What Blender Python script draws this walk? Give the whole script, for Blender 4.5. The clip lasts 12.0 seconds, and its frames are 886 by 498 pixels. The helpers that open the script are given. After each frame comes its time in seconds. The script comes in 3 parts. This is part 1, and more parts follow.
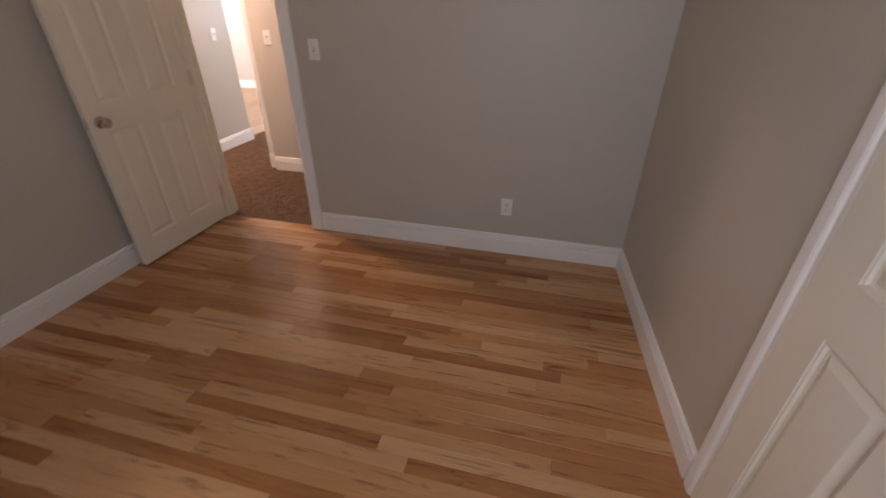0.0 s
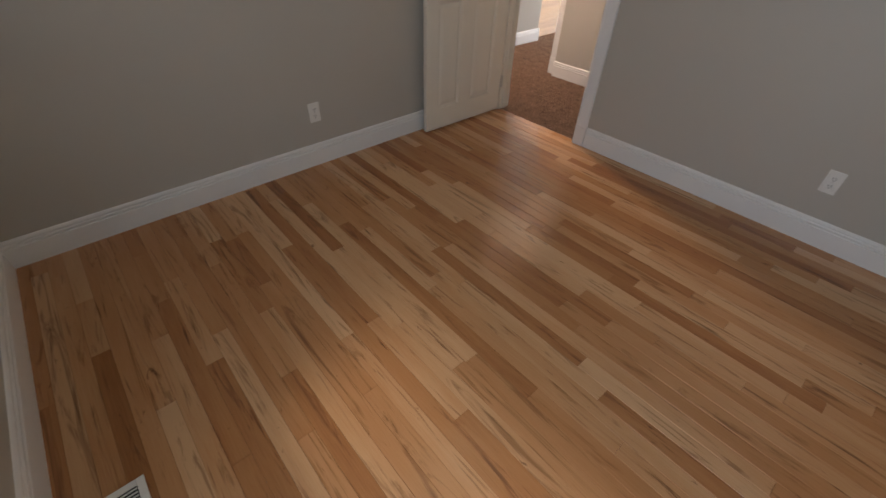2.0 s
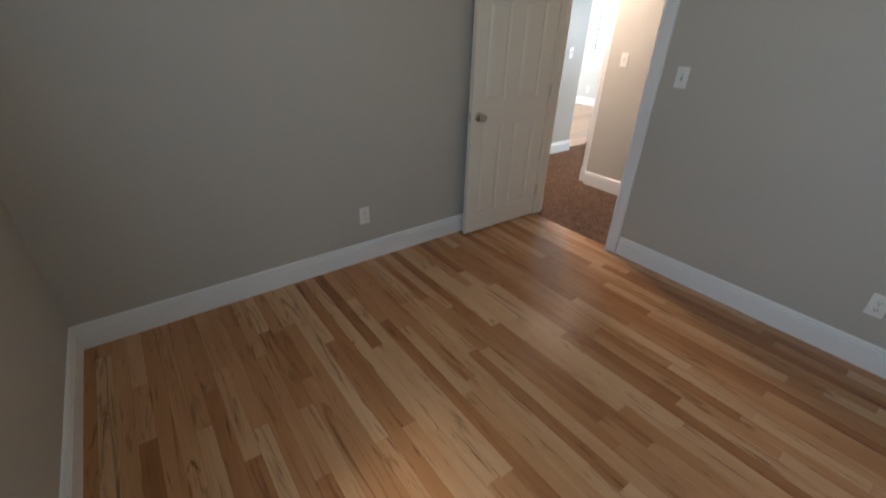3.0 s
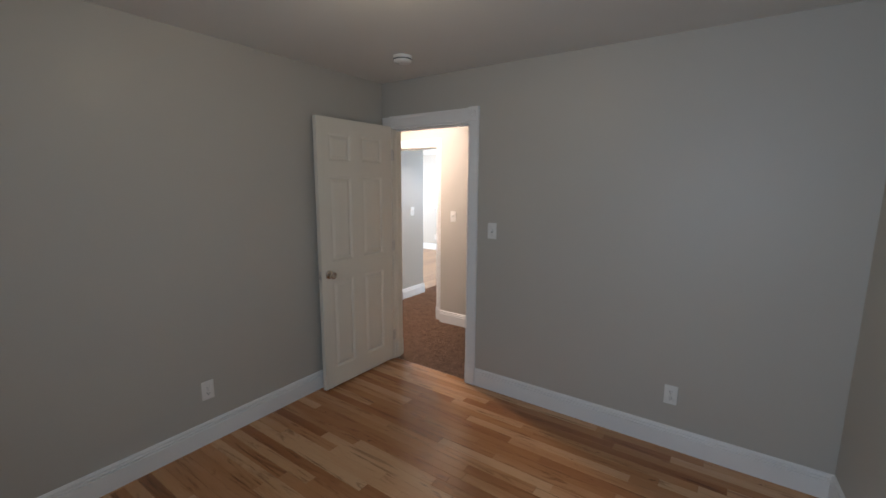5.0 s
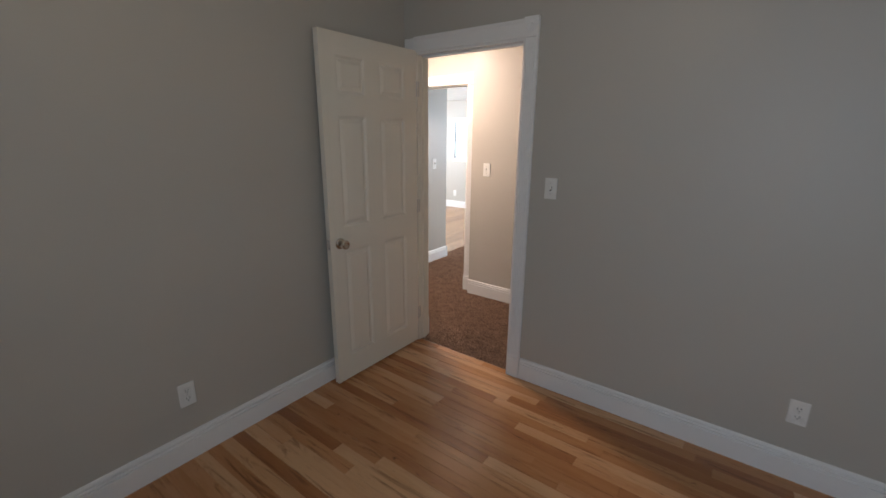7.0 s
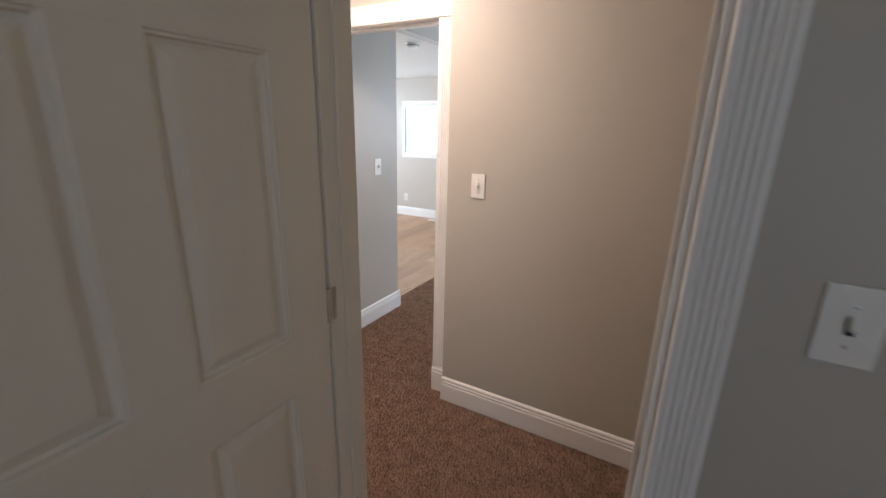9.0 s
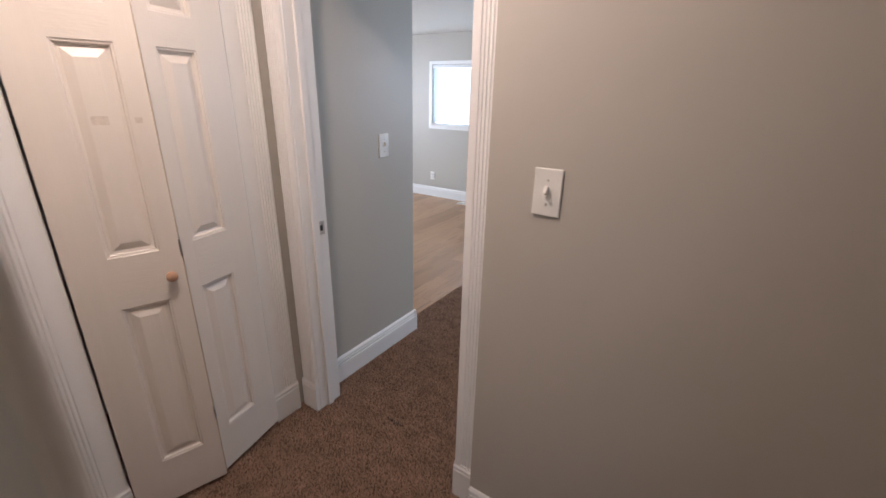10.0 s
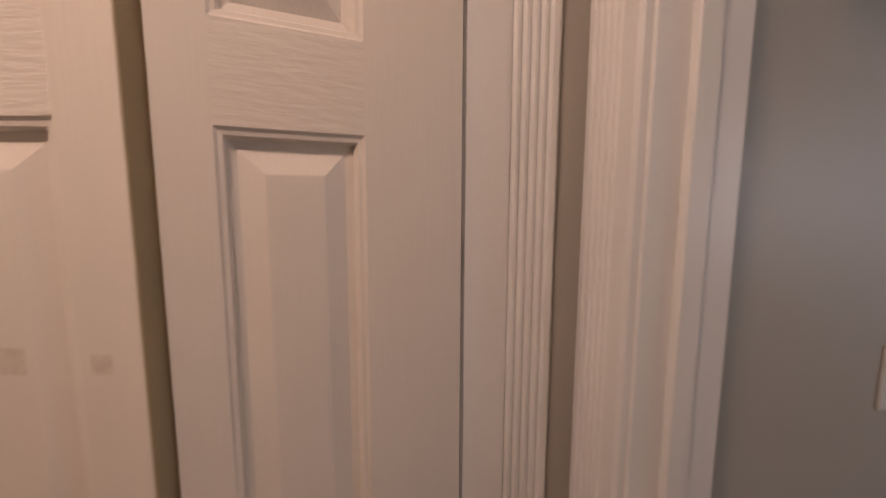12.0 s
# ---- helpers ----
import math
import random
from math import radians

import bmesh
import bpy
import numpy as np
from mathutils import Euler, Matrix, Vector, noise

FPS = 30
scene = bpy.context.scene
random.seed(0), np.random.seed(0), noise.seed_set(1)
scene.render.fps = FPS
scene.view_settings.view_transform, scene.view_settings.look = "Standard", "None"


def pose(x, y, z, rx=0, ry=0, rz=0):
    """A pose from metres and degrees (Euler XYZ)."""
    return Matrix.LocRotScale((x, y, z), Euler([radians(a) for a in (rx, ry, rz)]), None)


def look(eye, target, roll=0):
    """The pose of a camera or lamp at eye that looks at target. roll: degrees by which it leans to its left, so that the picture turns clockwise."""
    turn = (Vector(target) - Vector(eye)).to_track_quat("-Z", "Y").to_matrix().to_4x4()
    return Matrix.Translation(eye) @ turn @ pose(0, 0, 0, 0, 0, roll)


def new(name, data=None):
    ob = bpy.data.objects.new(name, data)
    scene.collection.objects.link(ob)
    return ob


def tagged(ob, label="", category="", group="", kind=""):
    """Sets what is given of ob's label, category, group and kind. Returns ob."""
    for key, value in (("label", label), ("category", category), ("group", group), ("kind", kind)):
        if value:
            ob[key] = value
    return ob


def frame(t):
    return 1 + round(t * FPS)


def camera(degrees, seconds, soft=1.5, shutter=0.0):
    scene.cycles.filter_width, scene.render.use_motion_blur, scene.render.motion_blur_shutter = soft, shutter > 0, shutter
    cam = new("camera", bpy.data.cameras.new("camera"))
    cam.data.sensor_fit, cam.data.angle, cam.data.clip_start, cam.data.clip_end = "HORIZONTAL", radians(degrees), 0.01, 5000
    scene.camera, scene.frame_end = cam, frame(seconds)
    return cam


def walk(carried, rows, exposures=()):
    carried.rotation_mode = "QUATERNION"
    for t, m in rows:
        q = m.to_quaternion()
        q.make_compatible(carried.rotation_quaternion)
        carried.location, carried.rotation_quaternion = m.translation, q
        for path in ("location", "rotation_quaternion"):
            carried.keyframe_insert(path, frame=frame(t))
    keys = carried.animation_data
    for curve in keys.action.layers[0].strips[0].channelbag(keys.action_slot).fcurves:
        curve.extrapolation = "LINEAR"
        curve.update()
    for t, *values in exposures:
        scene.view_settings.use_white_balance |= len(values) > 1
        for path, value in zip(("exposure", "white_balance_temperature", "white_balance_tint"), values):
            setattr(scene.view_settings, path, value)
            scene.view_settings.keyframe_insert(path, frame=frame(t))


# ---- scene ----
PATH = [
    (0, (2.537, -2.522, 1.485), (2.11, -0.85, 0.473), 0.2),
    (0.5, (2.502, -2.595, 1.455), (1.813, -1.052, 0.384), 0.6),
    (1, (2.452, -2.626, 1.422), (1.582, -1.259, 0.25), 1.2),
    (1.5, (2.418, -2.626, 1.396), (1.417, -1.446, 0.128), 1.6),
    (2, (2.381, -2.65, 1.383), (1.258, -1.623, 0.085), 2.0),
    (2.5, (2.357, -2.675, 1.406), (1.097, -1.727, 0.176), 1.8),
    (3, (2.368, -2.715, 1.509), (0.976, -1.652, 0.544), 1.8),
    (3.5, (2.424, -2.73, 1.583), (0.952, -1.533, 0.95), 1.2),
    (5.3, (2.548, -2.711, 1.606), (1.508, -1.03, 1.3), 0.4),
    (5.5, (2.548, -2.713, 1.614), (1.558, -1.003, 1.302), 0.4),
    (6, (2.536, -2.689, 1.598), (1.556, -0.976, 1.274), 0.3),
    (6.5, (2.335, -2.551, 1.566), (1.232, -0.952, 1.089), 0.6),
    (6.7, (2.202, -2.437, 1.542), (1.045, -0.892, 1.018), 0.5),
    (8.5, (1.108, -1.18, 1.51), (0.115, 0.47, 0.969), 1.2),
    (9, (0.848, -0.734, 1.492), (-0.088, 0.941, 0.928), 1.4),
    (9.5, (0.599, -0.304, 1.449), (-0.382, 1.321, 0.821), 1.3),
    (10, (0.367, 0.088, 1.442), (-0.666, 1.654, 0.75), 1.3),
    (10.5, (0.145, 0.424, 1.421), (-1.194, 1.708, 0.673), 1.4),
    (11, (-0.143, 0.598, 1.408), (-1.778, 1.414, 0.596), 1.3),
    (11.5, (-0.416, 0.735, 1.443), (-2.245, 1.367, 0.941), 0.17),
    (12, (-0.634, 0.817, 1.494), (-2.552, 1.321, 1.242), 0.21),
]
cam = camera(93.2, 12.0, soft=1.5, shutter=0.3)
walk(cam, [(t, look(e, g, r)) for t, e, g, r in PATH],
     exposures=[(0, -0.14, 7900, 28), (1.5, -0.02, 7200, 18), (2.5, 0.03, 6750, 12), (3.5, 0.02, 5950, 5), (5.5, -0.23, 6450, 12), (6.5, -0.25, 6500, 12),
                (8.5, -0.48, 6450, 12), (9.5, -0.84, 6150, 13), (10.5, -1.36, 6100, 17), (11, -1.56, 6200, 21), (11.5, -1.82, 6700, 26), (12, -2.10, 7500, 27)])

# ---------------------------------------------------------------- light
BULB_ROOM = (1.40, -1.55, 2.30)
BULB_HALL = (-0.46, 0.48, 2.29)
world = bpy.data.worlds.new("world")
scene.world = world
world.use_nodes = True
wn = world.node_tree
sky = wn.nodes.new("ShaderNodeTexSky")
sky.sky_type = "NISHITA"
sky.sun_disc = False
sky.sun_elevation, sky.sun_rotation = radians(35), radians(200)
wn.links.new(sky.outputs[0], wn.nodes["Background"].inputs[0])
wn.nodes["Background"].inputs[1].default_value = 0.1


def lamp(name, kind, energy, color, m, **kw):
    data = bpy.data.lights.new(name, kind)
    data.energy, data.color = energy, color
    if "size" in kw:
        data.shape, data.size, data.size_y = "RECTANGLE", kw["size"], kw["size_y"]
    if "disk" in kw:
        data.shape, data.size = "DISK", kw["disk"]
    if "radius" in kw:
        data.shadow_soft_size = kw["radius"]
    ob = new(name, data)
    ob.matrix_world = m
    return ob


sun = lamp("sun", "SUN", 1.0, (1.0, 0.95, 0.88), look((0, 0, 10), (-1.5, 4, 4)))
sun.data.angle = radians(10)
lamp("bedroom_window_light", "AREA", 20, (0.57, 0.765, 1.0), look((2.40, -3.24, 1.45), (2.40, 0, 1.45)), size=1.3, size_y=1.1)
# Added fill from out of view; brightens the far wall and living floor.
lamp("living_fill_light", "AREA", 185, (0.80, 0.89, 1.0), look((-4.75, 3.2, 1.4), (0, 3.2, 0.9)), size=1.6, size_y=1.2)
# Daylight added from the unseen kitchen side to lift the grey passage wall.
lamp("kitchen_fill_daylight", "AREA", 100, (0.70, 0.84, 1.0), look((0.95, 4.2, 1.5), (-3, 4.2, 1.2)), size=0.8, size_y=0.8)
lamp("bedroom_bulb", "POINT", 6.0, (1.0, 0.81, 0.53), pose(*BULB_ROOM), radius=0.06)
lamp("hall_bulb", "POINT", 21, (1.0, 0.80, 0.68), pose(*BULB_HALL), radius=0.06)
lamp("hall_bowl_light", "AREA", 24, (1.0, 0.80, 0.68), pose(BULB_HALL[0], BULB_HALL[1], 2.275), disk=0.24)


# ---------------------------------------------------------------- materials
def material(name, color, rough=0.6, metal=0.0, vary=0.06, scale=6.0, grain=180.0, bump=0.15, stretch=(1, 1, 1), spec=0.5, coat=0.0, depth=0.002):
    m = bpy.data.materials.new(name)
    m.use_nodes = True
    n, l = m.node_tree.nodes, m.node_tree.links
    b = n["Principled BSDF"]
    geo = n.new("ShaderNodeNewGeometry")
    mp = n.new("ShaderNodeMapping")
    mp.inputs["Scale"].default_value = stretch
    l.new(geo.outputs["Position"], mp.inputs[0])
    big, fine = n.new("ShaderNodeTexNoise"), n.new("ShaderNodeTexNoise")
    big.inputs["Scale"].default_value, big.inputs["Detail"].default_value = scale, 4
    fine.inputs["Scale"].default_value, fine.inputs["Detail"].default_value = grain, 3
    for t in (big, fine):
        l.new(mp.outputs[0], t.inputs["Vector"])
    mix = n.new("ShaderNodeMix")
    mix.data_type = "RGBA"
    mix.inputs[6].default_value = (*[c * (1 - vary * 1.6) for c in color], 1)
    mix.inputs[7].default_value = (*[min(1, c * (1 + vary * 1.6)) for c in color], 1)
    avg = n.new("ShaderNodeMath")
    avg.operation = "MULTIPLY_ADD"
    l.new(fine.outputs[0], avg.inputs[0])
    avg.inputs[1].default_value = 0.35
    half = n.new("ShaderNodeMath")
    half.operation = "MULTIPLY"
    half.inputs[1].default_value = 0.65
    l.new(big.outputs[0], half.inputs[0])
    l.new(half.outputs[0], avg.inputs[2])
    l.new(avg.outputs[0], mix.inputs[0])
    l.new(mix.outputs[2], b.inputs["Base Color"])
    rr = n.new("ShaderNodeMapRange")
    rr.inputs[3].default_value, rr.inputs[4].default_value = max(0.02, rough - 0.08), min(1, rough + 0.08)
    l.new(big.outputs[0], rr.inputs[0])
    l.new(rr.outputs[0], b.inputs["Roughness"])
    b.inputs["Metallic"].default_value = metal
    b.inputs["Specular IOR Level"].default_value = spec
    b.inputs["Coat Weight"].default_value = coat
    b.inputs["Coat Roughness"].default_value = 0.25
    if bump:
        bp = n.new("ShaderNodeBump")
        bp.inputs["Strength"].default_value, bp.inputs["Distance"].default_value = bump, depth
        l.new(fine.outputs[0], bp.inputs["Height"])
        l.new(bp.outputs[0], b.inputs["Normal"])
    return m


def wood(name, ramp, dark, along=0, rough=0.25, spread=1.0):
    """Strip flooring: a tone for each board, long grain and dark mineral streaks, under a satin finish."""
    m = bpy.data.materials.new(name)
    m.use_nodes = True
    n, l = m.node_tree.nodes, m.node_tree.links
    b = n["Principled BSDF"]
    geo, info = n.new("ShaderNodeNewGeometry"), n.new("ShaderNodeObjectInfo")
    rnd = n.new("ShaderNodeMath")
    rnd.operation = "ADD"
    l.new(info.outputs["Random"], rnd.inputs[0])
    l.new(geo.outputs["Random Per Island"], rnd.inputs[1])
    fr = n.new("ShaderNodeMath")
    fr.operation = "FRACT"
    l.new(rnd.outputs[0], fr.inputs[0])
    shift = n.new("ShaderNodeVectorMath")
    shift.operation = "MULTIPLY_ADD"
    comb = n.new("ShaderNodeCombineXYZ")
    for i in range(3):
        l.new(fr.outputs[0], comb.inputs[i])
    l.new(comb.outputs[0], shift.inputs[0])
    shift.inputs[1].default_value = (37, 53, 71)
    l.new(geo.outputs["Position"], shift.inputs[2])

    def tex(scale, along_scale, across, detail, rough_, dist=0.0):
        mp = n.new("ShaderNodeMapping")
        s = [across, across, across]
        s[along] = along_scale
        mp.inputs["Scale"].default_value = s
        l.new(shift.outputs[0], mp.inputs[0])
        t = n.new("ShaderNodeTexNoise")
        t.inputs["Scale"].default_value, t.inputs["Detail"].default_value = scale, detail
        t.inputs["Roughness"].default_value, t.inputs["Distortion"].default_value = rough_, dist
        l.new(mp.outputs[0], t.inputs["Vector"])
        return t

    low = tex(1.0, 1.2, 9, 3, 0.5, 0.6)
    streak = tex(1.0, 1.25, 38, 5, 0.58, 1.5)
    fine = tex(1.0, 9, 240, 4, 0.65)
    tone = n.new("ShaderNodeMath")
    tone.operation = "MULTIPLY_ADD"
    l.new(low.outputs[0], tone.inputs[0])
    tone.inputs[1].default_value = 0.55
    t2 = n.new("ShaderNodeMath")
    t2.operation = "MULTIPLY_ADD"
    l.new(fr.outputs[0], t2.inputs[0])
    t2.inputs[1].default_value, t2.inputs[2].default_value = 0.85 * spread, -0.18
    l.new(t2.outputs[0], tone.inputs[2])
    t3 = n.new("ShaderNodeMath")
    t3.operation = "MULTIPLY_ADD"
    l.new(fine.outputs[0], t3.inputs[0])
    t3.inputs[1].default_value = 0.34
    l.new(tone.outputs[0], t3.inputs[2])
    cr = n.new("ShaderNodeValToRGB")
    cr.color_ramp.elements[0].position, cr.color_ramp.elements[1].position = 0.1, 1.0
    cr.color_ramp.elements[0].color = (*ramp[0], 1)
    cr.color_ramp.elements[1].color = (*ramp[-1], 1)
    for i, c in enumerate(ramp[1:-1]):
        e = cr.color_ramp.elements.new(0.1 + 0.9 * (i + 1) / (len(ramp) - 1))
        e.color = (*c, 1)
    l.new(t3.outputs[0], cr.inputs[0])
    heart = tex(1.0, 1.5, 15, 5, 0.6, 2.2)
    knot = tex(1.0, 5.5, 20, 3, 0.5, 2.2)

    def gated(source, lo, hi, top):
        g = n.new("ShaderNodeMapRange")
        g.inputs[1].default_value, g.inputs[2].default_value, g.inputs[4].default_value = lo, hi, top
        l.new(source.outputs[0], g.inputs[0])
        return g.outputs[0]

    def times(a, b_):
        q = n.new("ShaderNodeMath")
        q.operation = "MULTIPLY"
        l.new(a, q.inputs[0])
        l.new(b_, q.inputs[1])
        return q.outputs[0]

    color = cr.outputs[0]
    for amount, tone_ in ((gated(heart, 0.56, 0.66, 0.55), [0.55 * d + 0.45 * c for d, c in zip(dark, ramp[0])]),
                          (times(gated(streak, 0.53, 0.68, 0.75), gated(heart, 0.49, 0.60, 0.9)), dark),
                          (gated(knot, 0.70, 0.78, 0.8), dark)):
        mix = n.new("ShaderNodeMix")
        mix.data_type = "RGBA"
        l.new(amount, mix.inputs[0])
        l.new(color, mix.inputs[6])
        mix.inputs[7].default_value = (*tone_, 1)
        color = mix.outputs[2]
    l.new(color, b.inputs["Base Color"])
    rr = n.new("ShaderNodeMapRange")
    rr.inputs[3].default_value, rr.inputs[4].default_value = rough - 0.06, rough + 0.1
    l.new(fine.outputs[0], rr.inputs[0])
    l.new(rr.outputs[0], b.inputs["Roughness"])
    bp = n.new("ShaderNodeBump")
    bp.inputs["Strength"].default_value, bp.inputs["Distance"].default_value = 0.12, 0.001
    l.new(fine.outputs[0], bp.inputs["Height"])
    l.new(bp.outputs[0], b.inputs["Normal"])
    return m


def glow(name, color, strength):
    m = bpy.data.materials.new(name)
    m.use_nodes = True
    b = m.node_tree.nodes["Principled BSDF"]
    b.inputs["Base Color"].default_value = (*color, 1)
    b.inputs["Emission Color"].default_value = (*color, 1)
    b.inputs["Emission Strength"].default_value = strength
    return m


WALL = material("greige_wall_paint", (0.505, 0.477, 0.425), 0.45, vary=0.025, scale=1.7, grain=260, bump=0.10, spec=0.4, coat=0.05)
CEIL = material("ceiling_paint", (0.74, 0.72, 0.68), 0.6, vary=0.03, scale=2.5, grain=120, bump=0.35)
TRIM = material("white_trim_paint", (0.84, 0.83, 0.81), 0.33, vary=0.03, scale=5, grain=140, bump=0.03)
DOOR = material("ivory_door_paint", (0.77, 0.73, 0.63), 0.36, vary=0.03, scale=4, grain=45, bump=0.22, stretch=(6, 6, 0.35), depth=0.001)
BIFOLD = material("cream_bifold_paint", (0.77, 0.71, 0.64), 0.40, vary=0.03, scale=4, grain=45, bump=0.25, stretch=(6, 6, 0.35), depth=0.001)
RAILGRAIN = material("cream_rail_paint", (0.77, 0.71, 0.64), 0.40, vary=0.03, scale=4, grain=60, bump=0.75, stretch=(0.5, 0.5, 3.2), depth=0.0015)
DOORRAIL = material("ivory_rail_paint", (0.77, 0.73, 0.63), 0.36, vary=0.03, scale=4, grain=60, bump=0.35, stretch=(0.5, 0.5, 3.2), depth=0.001)
EDGE = material("raw_yellowed_edge", (0.42, 0.33, 0.20), 0.6, vary=0.08, scale=9)
SMUDGE = material("tape_residue", (0.68, 0.60, 0.52), 0.6, vary=0.2, scale=60)
PLATE = material("white_switch_plate", (0.82, 0.81, 0.77), 0.28, vary=0.01, bump=0)
# Near black: shade painted into slots, holes and vents; also the carpet mark.
SLOT = material("dark_slot", (0.03, 0.03, 0.03), 0.6, vary=0.1)
NICKEL = material("satin_nickel", (0.55, 0.50, 0.44), 0.25, metal=1.0, vary=0.05, scale=40)
STEEL = material("zinc_steel", (0.60, 0.58, 0.55), 0.30, metal=1.0, vary=0.08, scale=60)
KNOBWOOD = material("bare_wood_knob", (0.50, 0.30, 0.19), 0.5, vary=0.12, scale=60)
CARPET = material("brown_carpet", (0.34, 0.222, 0.158), 0.95, vary=0.45, scale=14, grain=420, bump=1.0, spec=0.1, depth=0.006)
cn, cl = CARPET.node_tree.nodes, CARPET.node_tree.links
tuft = cn.new("ShaderNodeNewGeometry")
shade = cn.new("ShaderNodeMapRange")
shade.inputs[3].default_value, shade.inputs[4].default_value = 0.6, 1.4
cl.new(tuft.outputs["Random Per Island"], shade.inputs[0])
tint = cn.new("ShaderNodeVectorMath")
tint.operation = "SCALE"
cl.new(cn["Principled BSDF"].inputs["Base Color"].links[0].from_socket, tint.inputs[0])
cl.new(shade.outputs[0], tint.inputs[3])
cl.new(tint.outputs[0], cn["Principled BSDF"].inputs["Base Color"])
PLANK = wood("hickory_strip", [(0.25, 0.096, 0.031), (0.41, 0.180, 0.070), (0.50, 0.250, 0.110), (0.61, 0.36, 0.19)], (0.105, 0.043, 0.017), rough=0.19, spread=0.88)
LIVING = wood("living_laminate", [(0.26, 0.135, 0.065), (0.40, 0.225, 0.115), (0.50, 0.305, 0.17)], (0.11, 0.058, 0.03), along=1, rough=0.32, spread=0.45)
SUBFLOOR = material("dark_joint", (0.07, 0.035, 0.015), 0.8, vary=0.2)
VINYL = material("white_vinyl", (0.80, 0.81, 0.82), 0.3, vary=0.01, bump=0)
SLAT = material("blind_slat", (0.80, 0.82, 0.84), 0.4, vary=0.02, bump=0)
thin = SLAT.node_tree.nodes.new("ShaderNodeBsdfTranslucent")
thin.inputs[0].default_value = (0.85, 0.9, 0.95, 1)
both = SLAT.node_tree.nodes.new("ShaderNodeMixShader")
both.inputs[0].default_value = 0.55
SLAT.node_tree.links.new(SLAT.node_tree.nodes["Principled BSDF"].outputs[0], both.inputs[1])
SLAT.node_tree.links.new(thin.outputs[0], both.inputs[2])
SLAT.node_tree.links.new(both.outputs[0], SLAT.node_tree.nodes["Material Output"].inputs[0])
CABINET = material("brown_cabinet_wood", (0.17, 0.075, 0.035), 0.4, vary=0.2, scale=8, stretch=(5, 5, 0.6))
COUNTER = material("black_countertop", (0.02, 0.02, 0.022), 0.2, vary=0.3, scale=70)
TEAL = material("pale_blue_kitchen_paint", (0.46, 0.55, 0.57), 0.5, vary=0.03, scale=2)
OPAL = glow("lit_opal_glass", (1.0, 0.82, 0.6), 2.0)
DAY = glow("bright_daylight", (0.76, 0.91, 1.0), 17.0)
GLASS = bpy.data.materials.new("window_glass")
GLASS.use_nodes = True
GLASS.node_tree.nodes["Principled BSDF"].inputs["Transmission Weight"].default_value = 1.0
GLASS.node_tree.nodes["Principled BSDF"].inputs["Roughness"].default_value = 0.0
GLASS.node_tree.nodes["Principled BSDF"].inputs["IOR"].default_value = 1.45


# ---------------------------------------------------------------- mesh helpers
def finish(name, bm, mat, parent=None, label="", smooth=False, m=None):
    me = bpy.data.meshes.new(name)
    bmesh.ops.recalc_face_normals(bm, faces=bm.faces)
    if smooth:
        for f in bm.faces:
            f.smooth = True
    bm.to_mesh(me)
    bm.free()
    me.materials.append(mat)
    ob = new(name, me)
    if m is not None:
        ob.matrix_basis = m
    if parent is not None:
        ob.parent = parent
    if label:
        ob["label"] = label
    return ob


def part(name, bm, mat, parent, label="", smooth=False, m=None):
    return finish(name, bm, mat, parent, label, smooth, m)


def empty(name, m, label, category, group="", kind=""):
    ob = new(name)
    ob.matrix_basis = m
    ob.empty_display_size = 0.1
    return tagged(ob, label, category, group, kind)


def box(lo, hi, bevel=0.0, seg=2, bm=None):
    fresh = bmesh.new()
    bmesh.ops.create_cube(fresh, size=1)
    for v in fresh.verts:
        v.co = Vector([lo[i] + (v.co[i] + 0.5) * (hi[i] - lo[i]) for i in range(3)])
    if bevel:
        bmesh.ops.bevel(fresh, geom=fresh.edges[:], offset=bevel, segments=seg, affect="EDGES", profile=0.5)
    if bm is None:
        return fresh
    tmp = bpy.data.meshes.new("tmp")
    fresh.to_mesh(tmp)
    fresh.free()
    bm.from_mesh(tmp)
    bpy.data.meshes.remove(tmp)
    return bm


def lathe(profile, seg=28, bm=None):
    """Turn (radius, height) pairs about z."""
    bm = bm or bmesh.new()
    rings = []
    for r, z in profile:
        if r < 1e-6:
            rings.append([bm.verts.new((0, 0, z))])
        else:
            rings.append([bm.verts.new((r * math.cos(2 * math.pi * i / seg), r * math.sin(2 * math.pi * i / seg), z)) for i in range(seg)])
    for a, b in zip(rings, rings[1:]):
        for i in range(seg):
            j = (i + 1) % seg
            q = [a[i % len(a)], a[j % len(a)], b[j % len(b)], b[i % len(b)]]
            q = list(dict.fromkeys(q))
            if len(q) > 2:
                bm.faces.new(q)
    return bm


def extrude(profile, length, bm=None):
    """A closed outline in (y, z), swept along +x from 0 to length."""
    bm = bm or bmesh.new()
    a = [bm.verts.new((0, p, q)) for p, q in profile]
    b = [bm.verts.new((length, p, q)) for p, q in profile]
    k = len(profile)
    for i in range(k):
        bm.faces.new((a[i], a[(i + 1) % k], b[(i + 1) % k], b[i]))
    bm.faces.new(a[::-1])
    bm.faces.new(b)
    return bm


BASE = [(0, 0), (0.018, 0), (0.018, 0.098), (0.0165, 0.100), (0.0100, 0.1005), (0.0100, 0.1055), (0.0150, 0.106), (0.0165, 0.109), (0.0165, 0.114), (0.0150, 0.117), (0.0085, 0.1175), (0.0085, 0.122), (0.0115, 0.1225), (0.0125, 0.127), (0.0105, 0.133), (0.006, 0.138), (0, 0.140)]


